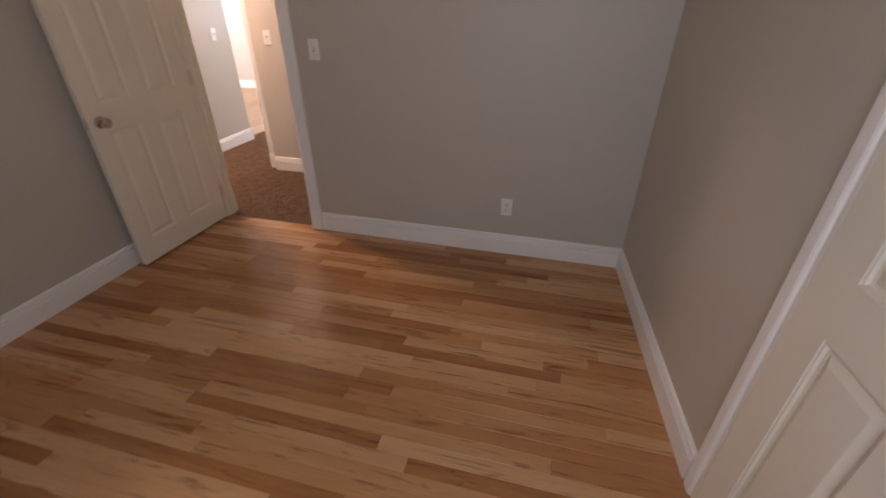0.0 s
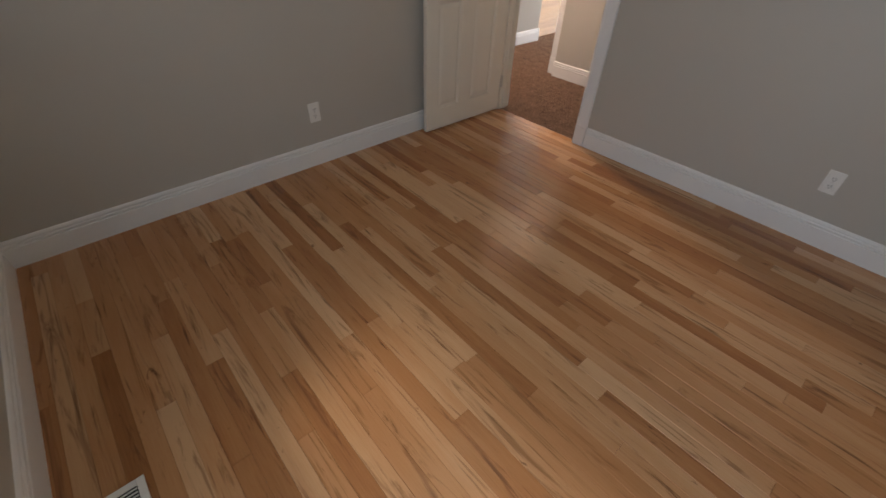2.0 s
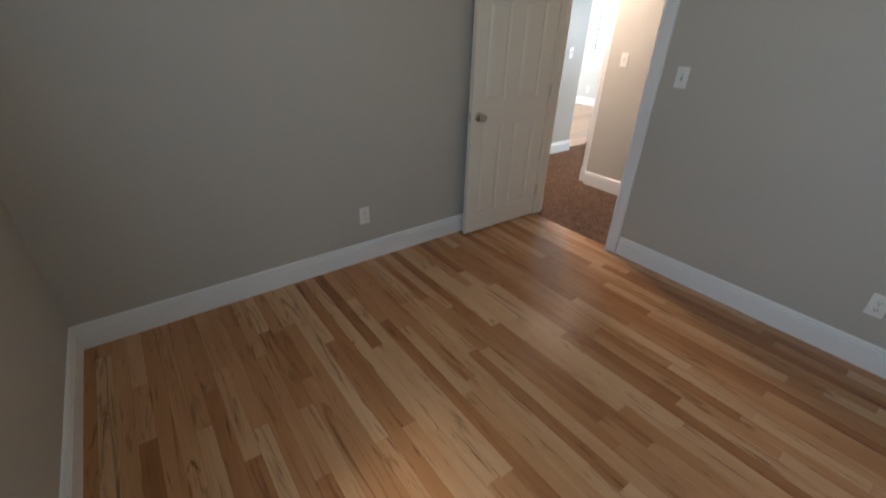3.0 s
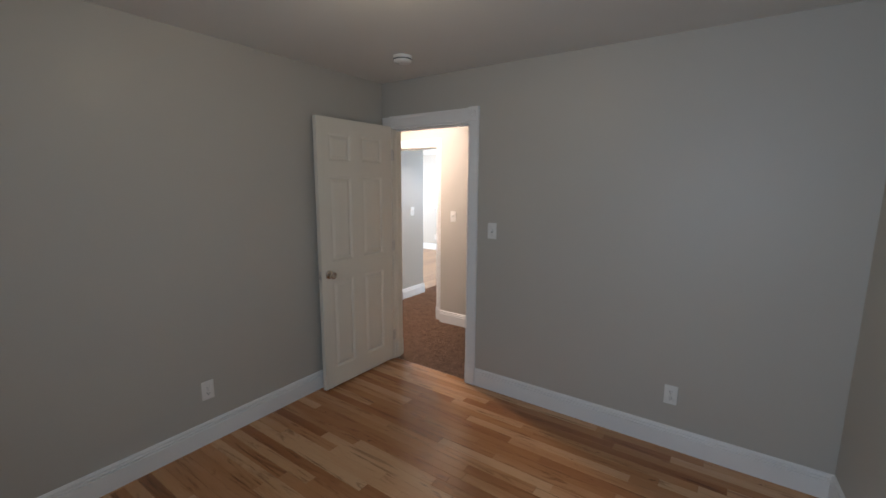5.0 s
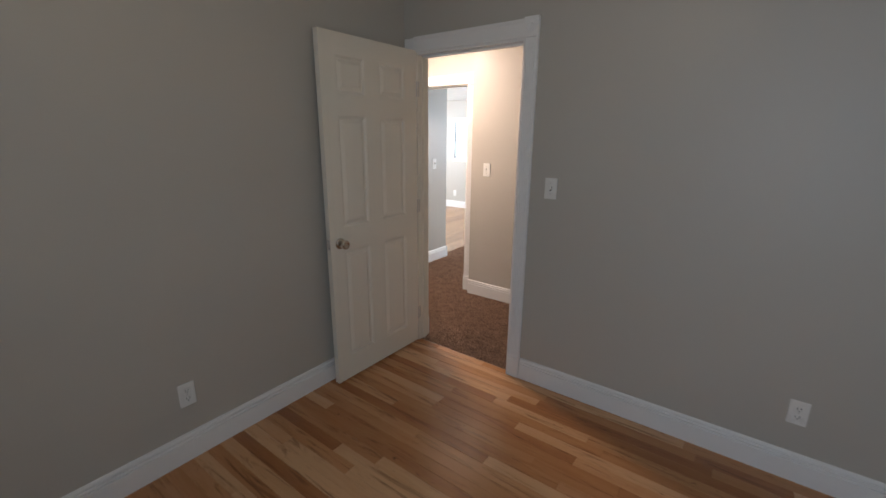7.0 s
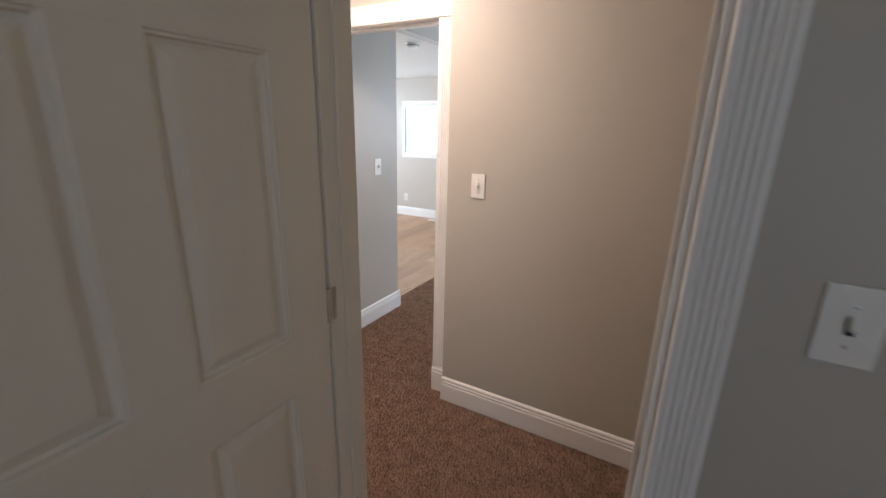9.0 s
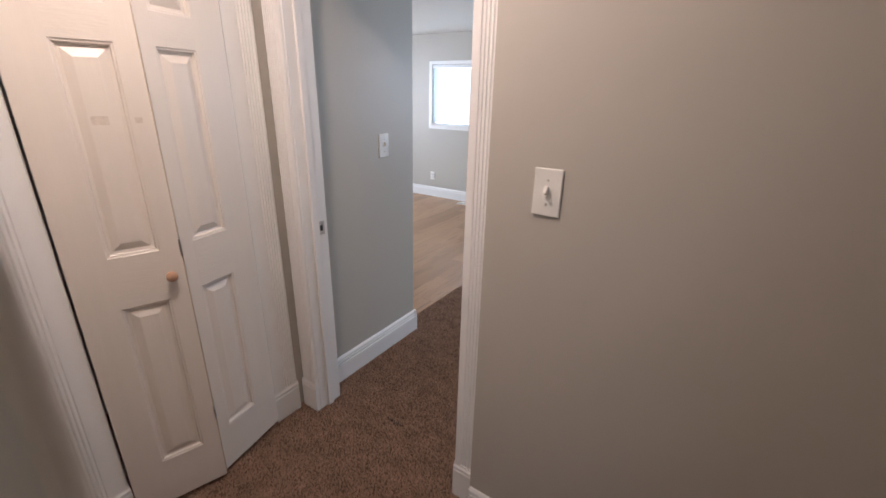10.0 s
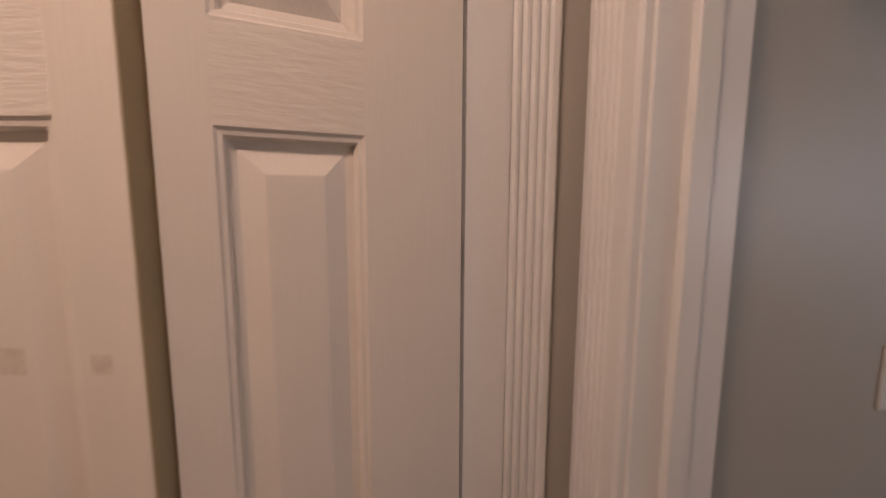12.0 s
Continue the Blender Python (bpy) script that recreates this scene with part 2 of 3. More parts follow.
def fluted(width):
    """Casing outline: a plain border on the outside of the flutes."""
    first = width - 0.066
    out = [(0.0, 0.0), (0.012, 0.0), (0.017, 0.004), (0.017, first - 0.003)]
    for i in range(5):
        c = first + i * 0.0115
        out += [(0.017, c), (0.0142, c + 0.0014), (0.0126, c + 0.0038), (0.0142, c + 0.0062), (0.017, c + 0.0076)]
    return out + [(0.017, width - 0.005), (0.012, width), (0.0, width)]


def moulded(width):
    """Plain casing outline: a bead beside the opening, then a broad flat."""
    return [(0, 0), (0.008, 0), (0.013, 0.004), (0.013, 0.013), (0.008, 0.017), (0.008, 0.025), (0.014, 0.030), (0.017, 0.036), (0.017, width - 0.010), (0.012, width), (0, width)]


def between(a, b):
    """A pose at a whose x runs to b; its y is then on the left of that way. Also the length."""
    d = Vector((b[0] - a[0], b[1] - a[1]))
    return pose(a[0], a[1], a[2] if len(a) > 2 else 0, 0, 0, math.degrees(math.atan2(d.y, d.x))), d.length


def skirting(a, b, parent=None):
    """Baseboard from a to b along the foot of a wall; the room is on the left of that way."""
    m, length = between(a, b)
    ob = finish("baseboard", extrude(BASE, length), TRIM, parent, m=m)
    return tagged(ob, "white painted baseboard with a grooved top edge", "baseboard", "baseboards", "structure")


def wall(name, a, b, z0, z1, thick, mat=WALL, label="greige painted plaster wall"):
    """A wall whose room face runs from a to b, the room on the left, its thickness on the right."""
    m, length = between(a, b)
    return tagged(finish(name, box((0, -thick, z0), (length, 0, z1)), mat, m=m), label, "wall", "", "structure")


def casing_set(name, origin, turn, w, h, label, plinth=0.155, head=0.085, blocks=(1, 1), legs=(1, 1), wide=0.080, outline_of=fluted, leg="fluted_leg"):
    """Door trim about an opening w by h on a wall face: its x along the wall, its y out of the wall."""
    root = empty(name, pose(*origin, 0, 0, turn), label, "door casing", "", "structure")
    up = Matrix(((0, 0, 1, 0), (0, 1, 0, 0), (1, 0, 0, 0), (0, 0, 0, 1)))
    for side, flip, on in ((-wide, 1, legs[0]), (w, 0, legs[1])):
        if not on:
            continue
        outline = outline_of(wide)
        if flip:
            outline = [(d, wide - c) for d, c in outline[::-1]]
        part(leg, extrude(outline, h - plinth), TRIM, root, m=pose(side, 0, plinth) @ up)
        if not plinth:
            continue
        prof = [(0, 0), (0.022, 0), (0.022, plinth - 0.034), (0.019, plinth - 0.03), (0.019, plinth - 0.026), (0.022, plinth - 0.022), (0.022, plinth - 0.014), (0.018, plinth - 0.008), (0.017, plinth), (0, plinth)]
        part("plinth_block", extrude(prof, wide + 0.004), TRIM, root, m=pose(side - 0.002, 0, 0))
    hp = [(0, 0), (0.013, 0), (0.016, 0.006), (0.016, head - 0.02), (0.020, head - 0.014), (0.024, head - 0.004), (0.024, head), (0, head)]
    part("head_board", extrude(hp, w), TRIM, root, m=pose(0, 0, h))
    for side, on in zip((-wide - 0.003, w - 0.003), blocks):
        if on:
            blk = part("corner_block", box((side, 0, h - 0.002), (side + wide + 0.006, 0.026, h + head + 0.008), 0.003), TRIM, root)
            ring = lathe([(0.0, 0.006), (0.009, 0.006), (0.012, 0.002), (0.016, 0.002), (0.020, 0.006), (0.024, 0.006), (0.027, 0.002), (0.032, 0.002), (0.034, 0.0)], 24)
            part("rosette", ring, TRIM, blk, m=pose(side + wide / 2 + 0.003, 0.0255, h + head / 2, -90))
    return root


def raised_panel(w, h, side):
    """A raised panel, w by h, centred, in the local xz plane; side is +1 or -1 along y."""
    bm = bmesh.new()
    steps = [(0, 0.0), (0.003, -0.0025), (0.007, -0.003), (0.010, -0.0105), (0.018, -0.0125), (0.040, -0.0030), (0.042, -0.0028)]
    rings = []
    for inset, d in steps:
        a, b = w / 2 - inset, h / 2 - inset
        rings.append([bm.verts.new((x, d * side, z)) for x, z in ((-a, -b), (a, -b), (a, b), (-a, b))])
    for p, q in zip(rings, rings[1:]):
        for i in range(4):
            bm.faces.new((p[i], p[(i + 1) % 4], q[(i + 1) % 4], q[i]))
    bm.faces.new(rings[-1])
    return bm


def panel_door(root, w, h, t, cols, rows, mat, rail=None):
    """Stiles and rails with a raised panel in every opening, on both faces. x along the leaf, y its thickness."""
    xs = sorted({0, w, *[c for pair in cols for c in pair]})
    zs = sorted({0, h, *[r for pair in rows for r in pair]})
    x_in, x_out = min(c[0] for c in cols), max(c[1] for c in cols)
    open_z = {r[0] for r in rows}
    bm = bmesh.new()
    rails = []
    for z0, z1 in zip(zs, zs[1:]):
        if z0 not in open_z:
            rails.append((z0, z1))
    for y in (0, t):
        for x0, x1 in zip(xs, xs[1:]):
            for z0, z1 in zip(zs, zs[1:]):
                inner = x0 >= x_in and x1 <= x_out
                if inner and (z0 not in open_z or any(abs(c[0] - x0) < 1e-6 for c in cols)):
                    continue
                bm.faces.new([bm.verts.new(v) for v in ((x0, y, z0), (x1, y, z0), (x1, y, z1), (x0, y, z1))])
    for p, q in (((0, 0), (0, h)), ((0, h), (w, h)), ((w, h), (w, 0)), ((w, 0), (0, 0))):
        bm.faces.new([bm.verts.new(v) for v in ((p[0], 0, p[1]), (q[0], 0, q[1]), (q[0], t, q[1]), (p[0], t, p[1]))])
    bmesh.ops.remove_doubles(bm, verts=bm.verts[:], dist=1e-5)
    part("leaf_frame", bm, mat, root)
    for z0, z1 in rails:
        part("rail", box((x_in + 0.0002, 0.0001, z0 + 0.0002), (x_out - 0.0002, t - 0.0001, z1 - 0.0002)), rail or mat, root)
    for c in cols:
        for r in rows:
            for y, side in ((0, -1), (t, 1)):
                part("raised_panel", raised_panel(c[1] - c[0], r[1] - r[0], side), mat, root, m=pose((c[0] + c[1]) / 2, y, (r[0] + r[1]) / 2))


ROWS6 = [(0.150, 0.840), (0.985, 1.610), (1.725, 1.920)]


def knob_set(parent, x, z, y, side):
    spin = pose(x, y, z, -90 * side)
    rose = part("knob_rose", lathe([(0.0, 0.0), (0.033, 0.0), (0.033, 0.004), (0.028, 0.009), (0.016, 0.011), (0.0, 0.011)]), NICKEL, parent, "satin nickel knob rose", True, spin)
    part("door_knob", lathe([(0.011, 0.008), (0.011, 0.026), (0.018, 0.031), (0.025, 0.038), (0.0275, 0.048), (0.0255, 0.056), (0.019, 0.060), (0.017, 0.0585), (0.0, 0.0575)]), NICKEL, rose, "round satin nickel knob", True)


def wall_plate(name, place, turn, kind, label, group):
    """An outlet or a switch on a wall face; y points out of the wall."""
    root = empty(name, pose(*place, 0, 0, turn), label, "outlet" if kind == "outlet" else "light switch", group)
    part("cover_plate", box((-0.036, 0, -0.059), (0.036, 0.006, 0.059), 0.0035, 3), PLATE, root)
    if kind == "outlet":
        for dz in (-0.0195, 0.0195):
            sock = part("socket", box((-0.0165, 0.004, dz - 0.0145), (0.0165, 0.0085, dz + 0.0145), 0.004, 3), PLATE, root)
            for dx, hh in ((-0.0065, 0.005), (0.0065, 0.004)):
                part("slot", box((dx - 0.0012, 0.0075, dz + 0.003 - hh), (dx + 0.0012, 0.0090, dz + 0.003 + hh)), SLOT, sock)
            part("ground_hole", lathe([(0, 0), (0.0026, 0), (0.0026, 0.0005), (0, 0.0005)], 10), SLOT, sock, m=pose(0, 0.0086, dz - 0.0085, -90))
        part("screw", lathe([(0, 0), (0.0032, 0), (0.0026, 0.0016), (0, 0.0018)], 12), STEEL, root, m=pose(0, 0.006, 0, -90))
    else:
        part("toggle_slot", box((-0.0055, 0.004, -0.0125), (0.0055, 0.0066, 0.0125)), SLOT if kind == "dark" else PLATE, root)
        part("toggle", box((-0.0042, 0.0, -0.010), (0.0042, 0.018, 0.010), 0.0025), PLATE, root, m=pose(0, 0.004, 0.002, 28))
        for dz in (-0.030, 0.030):
            part("screw", lathe([(0, 0), (0.0032, 0), (0.0026, 0.0016), (0, 0.0018)], 12), STEEL, root, m=pose(0, 0.006, dz, -90))
    return root


def smoke_alarm(place, label):
    root = empty("smoke_alarm", pose(*place), label, "smoke alarm", "smoke alarms")
    part("base_ring", lathe([(0, 0), (0.064, 0), (0.064, -0.010), (0.060, -0.012), (0, -0.012)], 36), PLATE, root, smooth=False)
    part("cover", lathe([(0.058, -0.011), (0.060, -0.016), (0.059, -0.030), (0.052, -0.040), (0.030, -0.044), (0, -0.045)], 36), PLATE, root, smooth=True)
    part("vent_band", lathe([(0.0605, -0.019), (0.0612, -0.021), (0.0612, -0.024), (0.0605, -0.026)], 36), SLOT, root)
    return root


def dome_lamp(place, label):
    root = empty("ceiling_light", pose(*place), label, "ceiling light", "ceiling lights")
    part("pan", lathe([(0, 0), (0.15, 0), (0.155, -0.006), (0.152, -0.016), (0.14, -0.02), (0, -0.02)], 40), PLATE, root)
    bowl = part("glass_bowl", lathe([(0.14, -0.02), (0.137, -0.05), (0.115, -0.085), (0.075, -0.108), (0.03, -0.118), (0, -0.12)], 40), OPAL, root, "lit opal glass bowl", True)
    bowl.visible_shadow = False
    part("finial", lathe([(0.008, -0.117), (0.011, -0.124), (0.007, -0.133), (0, -0.136)], 16), NICKEL, root)
    return root


# ---------------------------------------------------------------- structure
H = 2.40
RX0, RX1 = 3.075, 3.30          # the right-hand wall leans out a little
YB = -3.20
T = 0.11


def rx(y):
    return RX0 + (RX1 - RX0) * y / YB


# bedroom walls
wall("wall_west", (0, 0), (0.018, YB), 0, H, T)
wall("wall_north_left", (0.095, 0), (-1.25, 0), 0, H, T)
wall("wall_north_right", (RX0 + 0.12, 0), (0.880, 0), 0, H, T)
wall("wall_north_head", (0.880, 0), (0.095, 0), 2.040, H, T)
D0, D1 = -1.525, -2.285          # door in the right-hand wall
wall("wall_east_a", (rx(D0), D0), (RX0, 0), 0, H, T)
wall("wall_east_b", (RX1 + 0.01, YB), (rx(D1), D1), 0, H, T)
wall("wall_east_head", (rx(D1), D1), (rx(D0), D0), 2.045, H, T)
wall("wall_south_a", (-T, YB), (1.75, YB), 0, H, T)
wall("wall_south_b", (3.05, YB), (RX1 + T, YB), 0, H, T)
wall("wall_south_sill", (1.75, YB), (3.05, YB), 0, 0.90, T)
wall("wall_south_head", (1.75, YB), (3.05, YB), 2.00, H, T)
tagged(finish("ceiling_bedroom", box((-0.1, YB - 0.1, H), (RX1 + 0.1, 0.0, H + 0.1)), CEIL), "off-white painted bedroom ceiling", "ceiling", "", "structure")
tagged(finish("ceiling_hall", box((-1.3, 0.004, H), (1.8, 1.255, H + 0.1)), CEIL), "off-white painted hall ceiling", "ceiling", "", "structure")

# small carpeted hall outside the bedroom
HX0, HX1, HY0, HY1 = -1.120, 1.70, T, 1.075
wall("wall_hall_east", (HX1, HY0), (HX1, HY1), 0, H, T)
wall("wall_hall_west_a", (HX0, 0.385), (HX0, HY0), 0, H, T)
wall("wall_hall_west_b", (HX0, 1.135), (HX0, 0.965), 0, H, T)
wall("wall_hall_west_head", (HX0, 0.965), (HX0, 0.385), 2.035, H, T)
wall("wall_hall_north", (HX1 + T, HY1), (-0.147, HY1), 0, H, 0.18)
JX0, JX1 = -1.006, -0.244        # the doorway leading on
wall("wall_hall_north_b", (-0.147, 1.135), (JX1 + 0.015, 1.135), 0, H, 0.12)
wall("wall_hall_north_c", (JX0 - 0.015, 1.135), (HX0 - 0.1, 1.135), 0, H, 0.12)
wall("wall_hall_north_head", (JX1 + 0.015, 1.135), (JX0 - 0.015, 1.135), 1.985, H, 0.12)
# closet behind the bifold doors
wall("wall_closet_back", (-1.80, 1.135), (-1.80, 0.1), 0, H, 0.05)
wall("wall_closet_south", (-1.80, 0.28), (-1.24, 0.28), 0, H, 0.05)

# the passage and living room beyond
GX = -1.100
LH = 2.20
wall("wall_passage_west", (GX, 1.982), (GX, 1.245), 0, H, 0.10, label="grey painted wall with an open end")
wall("wall_passage_header", (GX, 3.66), (GX, 1.982), 2.165, H, 0.10)
wall("wall_passage_post", (GX - 0.004, 5.20), (GX - 0.004, 3.66), 0, H, 0.115, TEAL, "pale blue-grey painted wall end")
finish_post = tagged(finish("wall_post_face", box((GX - 0.123, 3.652, 0), (GX, 3.66, H)), WALL), "greige painted end of the dividing wall", "wall", "", "structure")
wall("wall_passage_east", (0.60, 1.2), (0.60, 3.3), 0, H, T)
wall("wall_kitchen_east_a", (1.10, 3.3), (1.10, 3.8), 0, H, T, TEAL)
wall("wall_kitchen_east_b", (1.10, 4.6), (1.10, 5.3), 0, H, T, TEAL)
wall("wall_kitchen_east_sill", (1.10, 3.8), (1.10, 4.6), 0, 1.1, T, TEAL)
wall("wall_kitchen_east_head", (1.10, 3.8), (1.10, 4.6), 1.9, H, T, TEAL)
wall("wall_kitchen_south", (1.10, 3.3), (0.60, 3.3), 0, H, T)
WX0, WX1, WZ0, WZ1 = -3.24, -1.90, 1.025, 1.820
FY = 5.20
wall("wall_far_left", (WX0, FY), (-5.0, FY), 0, H, 0.14)
wall("wall_far_right", (1.2, FY), (WX1, FY), 0, H, 0.14)
wall("wall_far_sill", (WX1, FY), (WX0, FY), 0, WZ0, 0.14)
wall("wall_far_head", (WX1, FY), (WX0, FY), WZ1, H, 0.14)
wall("wall_living_west_a", (-4.85, FY), (-4.85, 4.0), 0, H, T)
wall("wall_living_west_b", (-4.85, 2.4), (-4.85, 1.2), 0, H, T)
wall("wall_living_west_sill", (-4.85, 4.0), (-4.85, 2.4), 0, 0.8, T)
wall("wall_living_west_head", (-4.85, 4.0), (-4.85, 2.4), 2.0, H, T)
wall("wall_living_south", (-4.85, 1.25), (GX - 0.1, 1.25), 0, H, T)
tagged(finish("ceiling_living", box((-5.0, 1.1, LH), (GX - 0.1, 5.4, LH + 0.1)), CEIL), "white textured living room ceiling", "ceiling", "", "structure")
tagged(finish("ceiling_passage", box((GX, 1.257, H), (1.3, 5.4, H + 0.1)), CEIL), "off-white passage ceiling", "ceiling", "", "structure")

# floors
tagged(finish("floor_bedroom", box((-0.1, YB - 0.1, -0.12), (RX1 + 0.1, 0.022, -0.016)), SUBFLOOR), "light hickory strip wood floor with a satin finish", "floor", "", "structure")
floor_bed = bpy.data.objects["floor_bedroom"]
tagged(finish("floor_living", box((-5.0, 1.1, -0.12), (-1.20, 5.4, -0.012)), SUBFLOOR), "light wood plank living room floor", "floor", "", "structure")
floor_liv = bpy.data.objects["floor_living"]
bm = box((-1.9, 0.022, -0.12), (1.8, 1.30, -0.004))
box((-1.20, 1.30, -0.12), (1.2, 5.4, -0.004), bm=bm)
carpet = tagged(finish("floor_carpet", bm, CARPET), "brown cut-pile carpet", "carpet", "", "structure")

# baseboards
skirting((0, -0.012), (0.018, YB))
skirting((0, YB), (RX1, YB))
skirting((RX1, YB), (rx(D1 - 0.085), D1 - 0.085))
skirting((rx(D0 + 0.085), D0 + 0.085), (RX0, 0))
skirting((RX0, 0), (0.963, 0))
skirting((HX1, HY1), (-0.143, HY1))
tagged(finish("baseboard", box((-0.147, 1.057, 0), (-0.143, 1.13, 0.138)), TRIM), "white painted baseboard return", "baseboard", "baseboards", "structure")
skirting((GX, 1.998), (GX, 1.262))
skirting((GX - 0.1, 1.982), (GX + 0.016, 1.982))
skirting((-1.24, FY), (-4.85, FY))
skirting((GX + 0.010, 3.652), (GX - 0.125, 3.652))
skirting((GX - 0.004, 3.715), (GX - 0.004, 3.652))

# door linings
def lining(name, lo, hi, mat=TRIM):
    return tagged(finish(name, box(lo, hi, 0.0015, 1), mat), "white painted door jamb", "door jamb", "", "structure")


lining("jamb_bedroom_left", (0.095, -0.002, 0), (0.113, T + 0.002, 2.040), DOOR)
lining("jamb_bedroom_right", (0.862, -0.002, 0), (0.880, T + 0.002, 2.040))
lining("jamb_bedroom_head", (0.113, -0.002, 2.022), (0.862, T + 0.002, 2.040))
lining("stop_bedroom_right", (0.850, 0.042, 0), (0.862, 0.075, 2.022))
lining("stop_bedroom_left", (0.113, 0.042, 0), (0.122, 0.075, 2.022), DOOR)
lining("stop_bedroom_head", (0.122, 0.042, 2.010), (0.850, 0.075, 2.022))
lining("jamb_passage_left", (JX0 - 0.018, 1.133, 0), (JX0, 1.257, 1.985))
lining("jamb_passage_right", (JX1, 1.133, 0), (JX1 + 0.018, 1.257, 1.985))
lining("jamb_passage_head", (JX0, 1.133, 1.967), (JX1, 1.257, 1.985))
lining("stop_passage_left", (JX0, 1.175, 0), (JX0 + 0.012, 1.205, 1.967))
lining("stop_passage_head", (JX0 + 0.012, 1.175, 1.955), (JX1 - 0.012, 1.205, 1.967))
lining("stop_passage_right", (JX1 - 0.012, 1.175, 0), (JX1, 1.205, 1.967))

# door trim
casing_set("casing_bedroom", (0.875, 0, 0), 180, 0.775, 2.035, "white fluted door casing with corner blocks", blocks=(1, 0), legs=(1, 0), head=0.09)
tagged(finish("trim", box((0.018, -0.017, 0.0), (0.100, 0, 2.12), 0.002), TRIM), "white painted door casing beside the corner", "door casing", "", "structure")
casing_set("casing_bedroom_hall_side", (0.100, T, 0), 0, 0.775, 2.035, "white fluted door casing")
casing_set("casing_passage", (JX1 + 0.004, 1.135, 0), 180, JX1 - JX0 + 0.008, 1.972, "white fluted doorway casing with rosette corner blocks", wide=0.093)
casing_set("casing_closet", (HX0, 0.963, 0), -90, 0.574, 2.035, "white fluted closet casing", wide=0.124)
tagged(finish("trim", box((HX0, HY0, 0), (HX0 + 0.02, HY0 + 0.045, 2.1), 0.002), TRIM), "white corner trim board", "trim", "", "structure")
east_turn = math.degrees(math.atan2(0 - D0, RX0 - rx(D0)))
casing_set("casing_east_door", (rx(D1), D1, 0), east_turn, abs(D1 - D0), 2.04, "white moulded door casing with a bead", plinth=0.0, outline_of=moulded, leg="moulded_leg")

# ---------------------------------------------------------------- bedroom things
# open six-panel door; its x runs from the hinge to the free edge
leaf = empty("open_door", pose(0.080, -0.020, 0.014, 0, 0, -90.5), "ivory six-panel door standing open against the wall", "door")
panel_door(leaf, 0.757, 2.030, 0.035, [(0.115, 0.335), (0.450, 0.655)], ROWS6, DOOR, DOORRAIL)
leaf_knob = knob_set(leaf, 0.690, 0.895, 0.035, 1)
for z in (0.22, 1.03, 1.80):
    hg = part("hinge", box((-0.004, -0.001, z - 0.045), (0.0, 0.034, z + 0.045), 0.0008, 1), STEEL, leaf, "steel butt hinge")
    part("jamb_plate", box((-0.034, 0.0325, z - 0.045), (-0.020, 0.0352, z + 0.045), 0.0006, 1), STEEL, hg)
    part("hinge_pin", lathe([(0, -0.047), (0.005, -0.047), (0.005, 0.047), (0, 0.047)], 12), STEEL, hg, m=pose(-0.004, 0.037, z))
part("latch_plate", box((0.757, 0.006, 0.865), (0.7585, 0.029, 0.925), 0.0006, 1), STEEL, leaf, "steel latch plate")
part("latch_bolt", box((0.757, 0.011, 0.885), (0.770, 0.024, 0.905), 0.003), STEEL, leaf)
part("door_edge", box((0.0, -0.0015, 0.0), (0.757, 0.0, 0.004)), DOOR, leaf)

# closed door in the east wall
shut = empty("closed_door", pose(rx(D1) + 0.02, D1, 0.012, 0, 0, east_turn), "white six-panel door, shut", "door")
panel_door(shut, abs(D1 - D0), 2.03, 0.035, [(0.115, 0.330), (0.430, 0.645)], ROWS6, DOOR, DOORRAIL)
knob_set(shut, 0.07, 0.90, 0.035, 1)

wall_plate("light_switch", (1.081, 0, 1.241), 180, "dark", "white toggle light switch beside the bedroom door", "switches")
wall_plate("power_outlet", (2.319, 0, 0.340), 180, "outlet", "white duplex outlet above the baseboard", "outlets")
wall_plate("power_outlet", (0.009, -1.586, 0.337), -90, "outlet", "white duplex outlet low on the greige wall", "outlets")
smoke_alarm((0.66, -0.50, H), "round white smoke alarm on the ceiling near the door")
dome_lamp((BULB_ROOM[0], BULB_ROOM[1], H), "lit opal glass ceiling light in the bedroom")


def floor_register(place, turn, length, width, label):
    root = empty("floor_register", pose(*place, 0, 0, turn), label, "floor vent", "floor vents")
    bm = box((-length / 2, -width / 2, 0), (length / 2, -width / 2 + 0.022, 0.006), 0.002)
    box((-length / 2, width / 2 - 0.022, 0), (length / 2, width / 2, 0.006), 0.002, bm=bm)
    box((-length / 2, -width / 2 + 0.022, 0), (-length / 2 + 0.022, width / 2 - 0.022, 0.006), 0.002, bm=bm)
    box((length / 2 - 0.022, -width / 2 + 0.022, 0), (length / 2, width / 2 - 0.022, 0.006), 0.002, bm=bm)
    part("vent_frame", bm, PLATE, root)
    # Near-black sheet in place of the shade down the opening.
    part("duct_shade", box((-length / 2 + 0.02, -width / 2 + 0.02, 0.0005), (length / 2 - 0.02, width / 2 - 0.02, 0.0012)), SLOT, root)
    k = int((length - 0.05) / 0.012)
    for i in range(k):
        x = -length / 2 + 0.028 + i * 0.012
        part("louver", box((x, -width / 2 + 0.024, 0.0015), (x + 0.004, width / 2 - 0.024, 0.0045)), PLATE, root)
    return root


floor_register((1.55, -3.033, 0.0), 0, 0.29, 0.135, "white metal floor vent set in the wood floor")


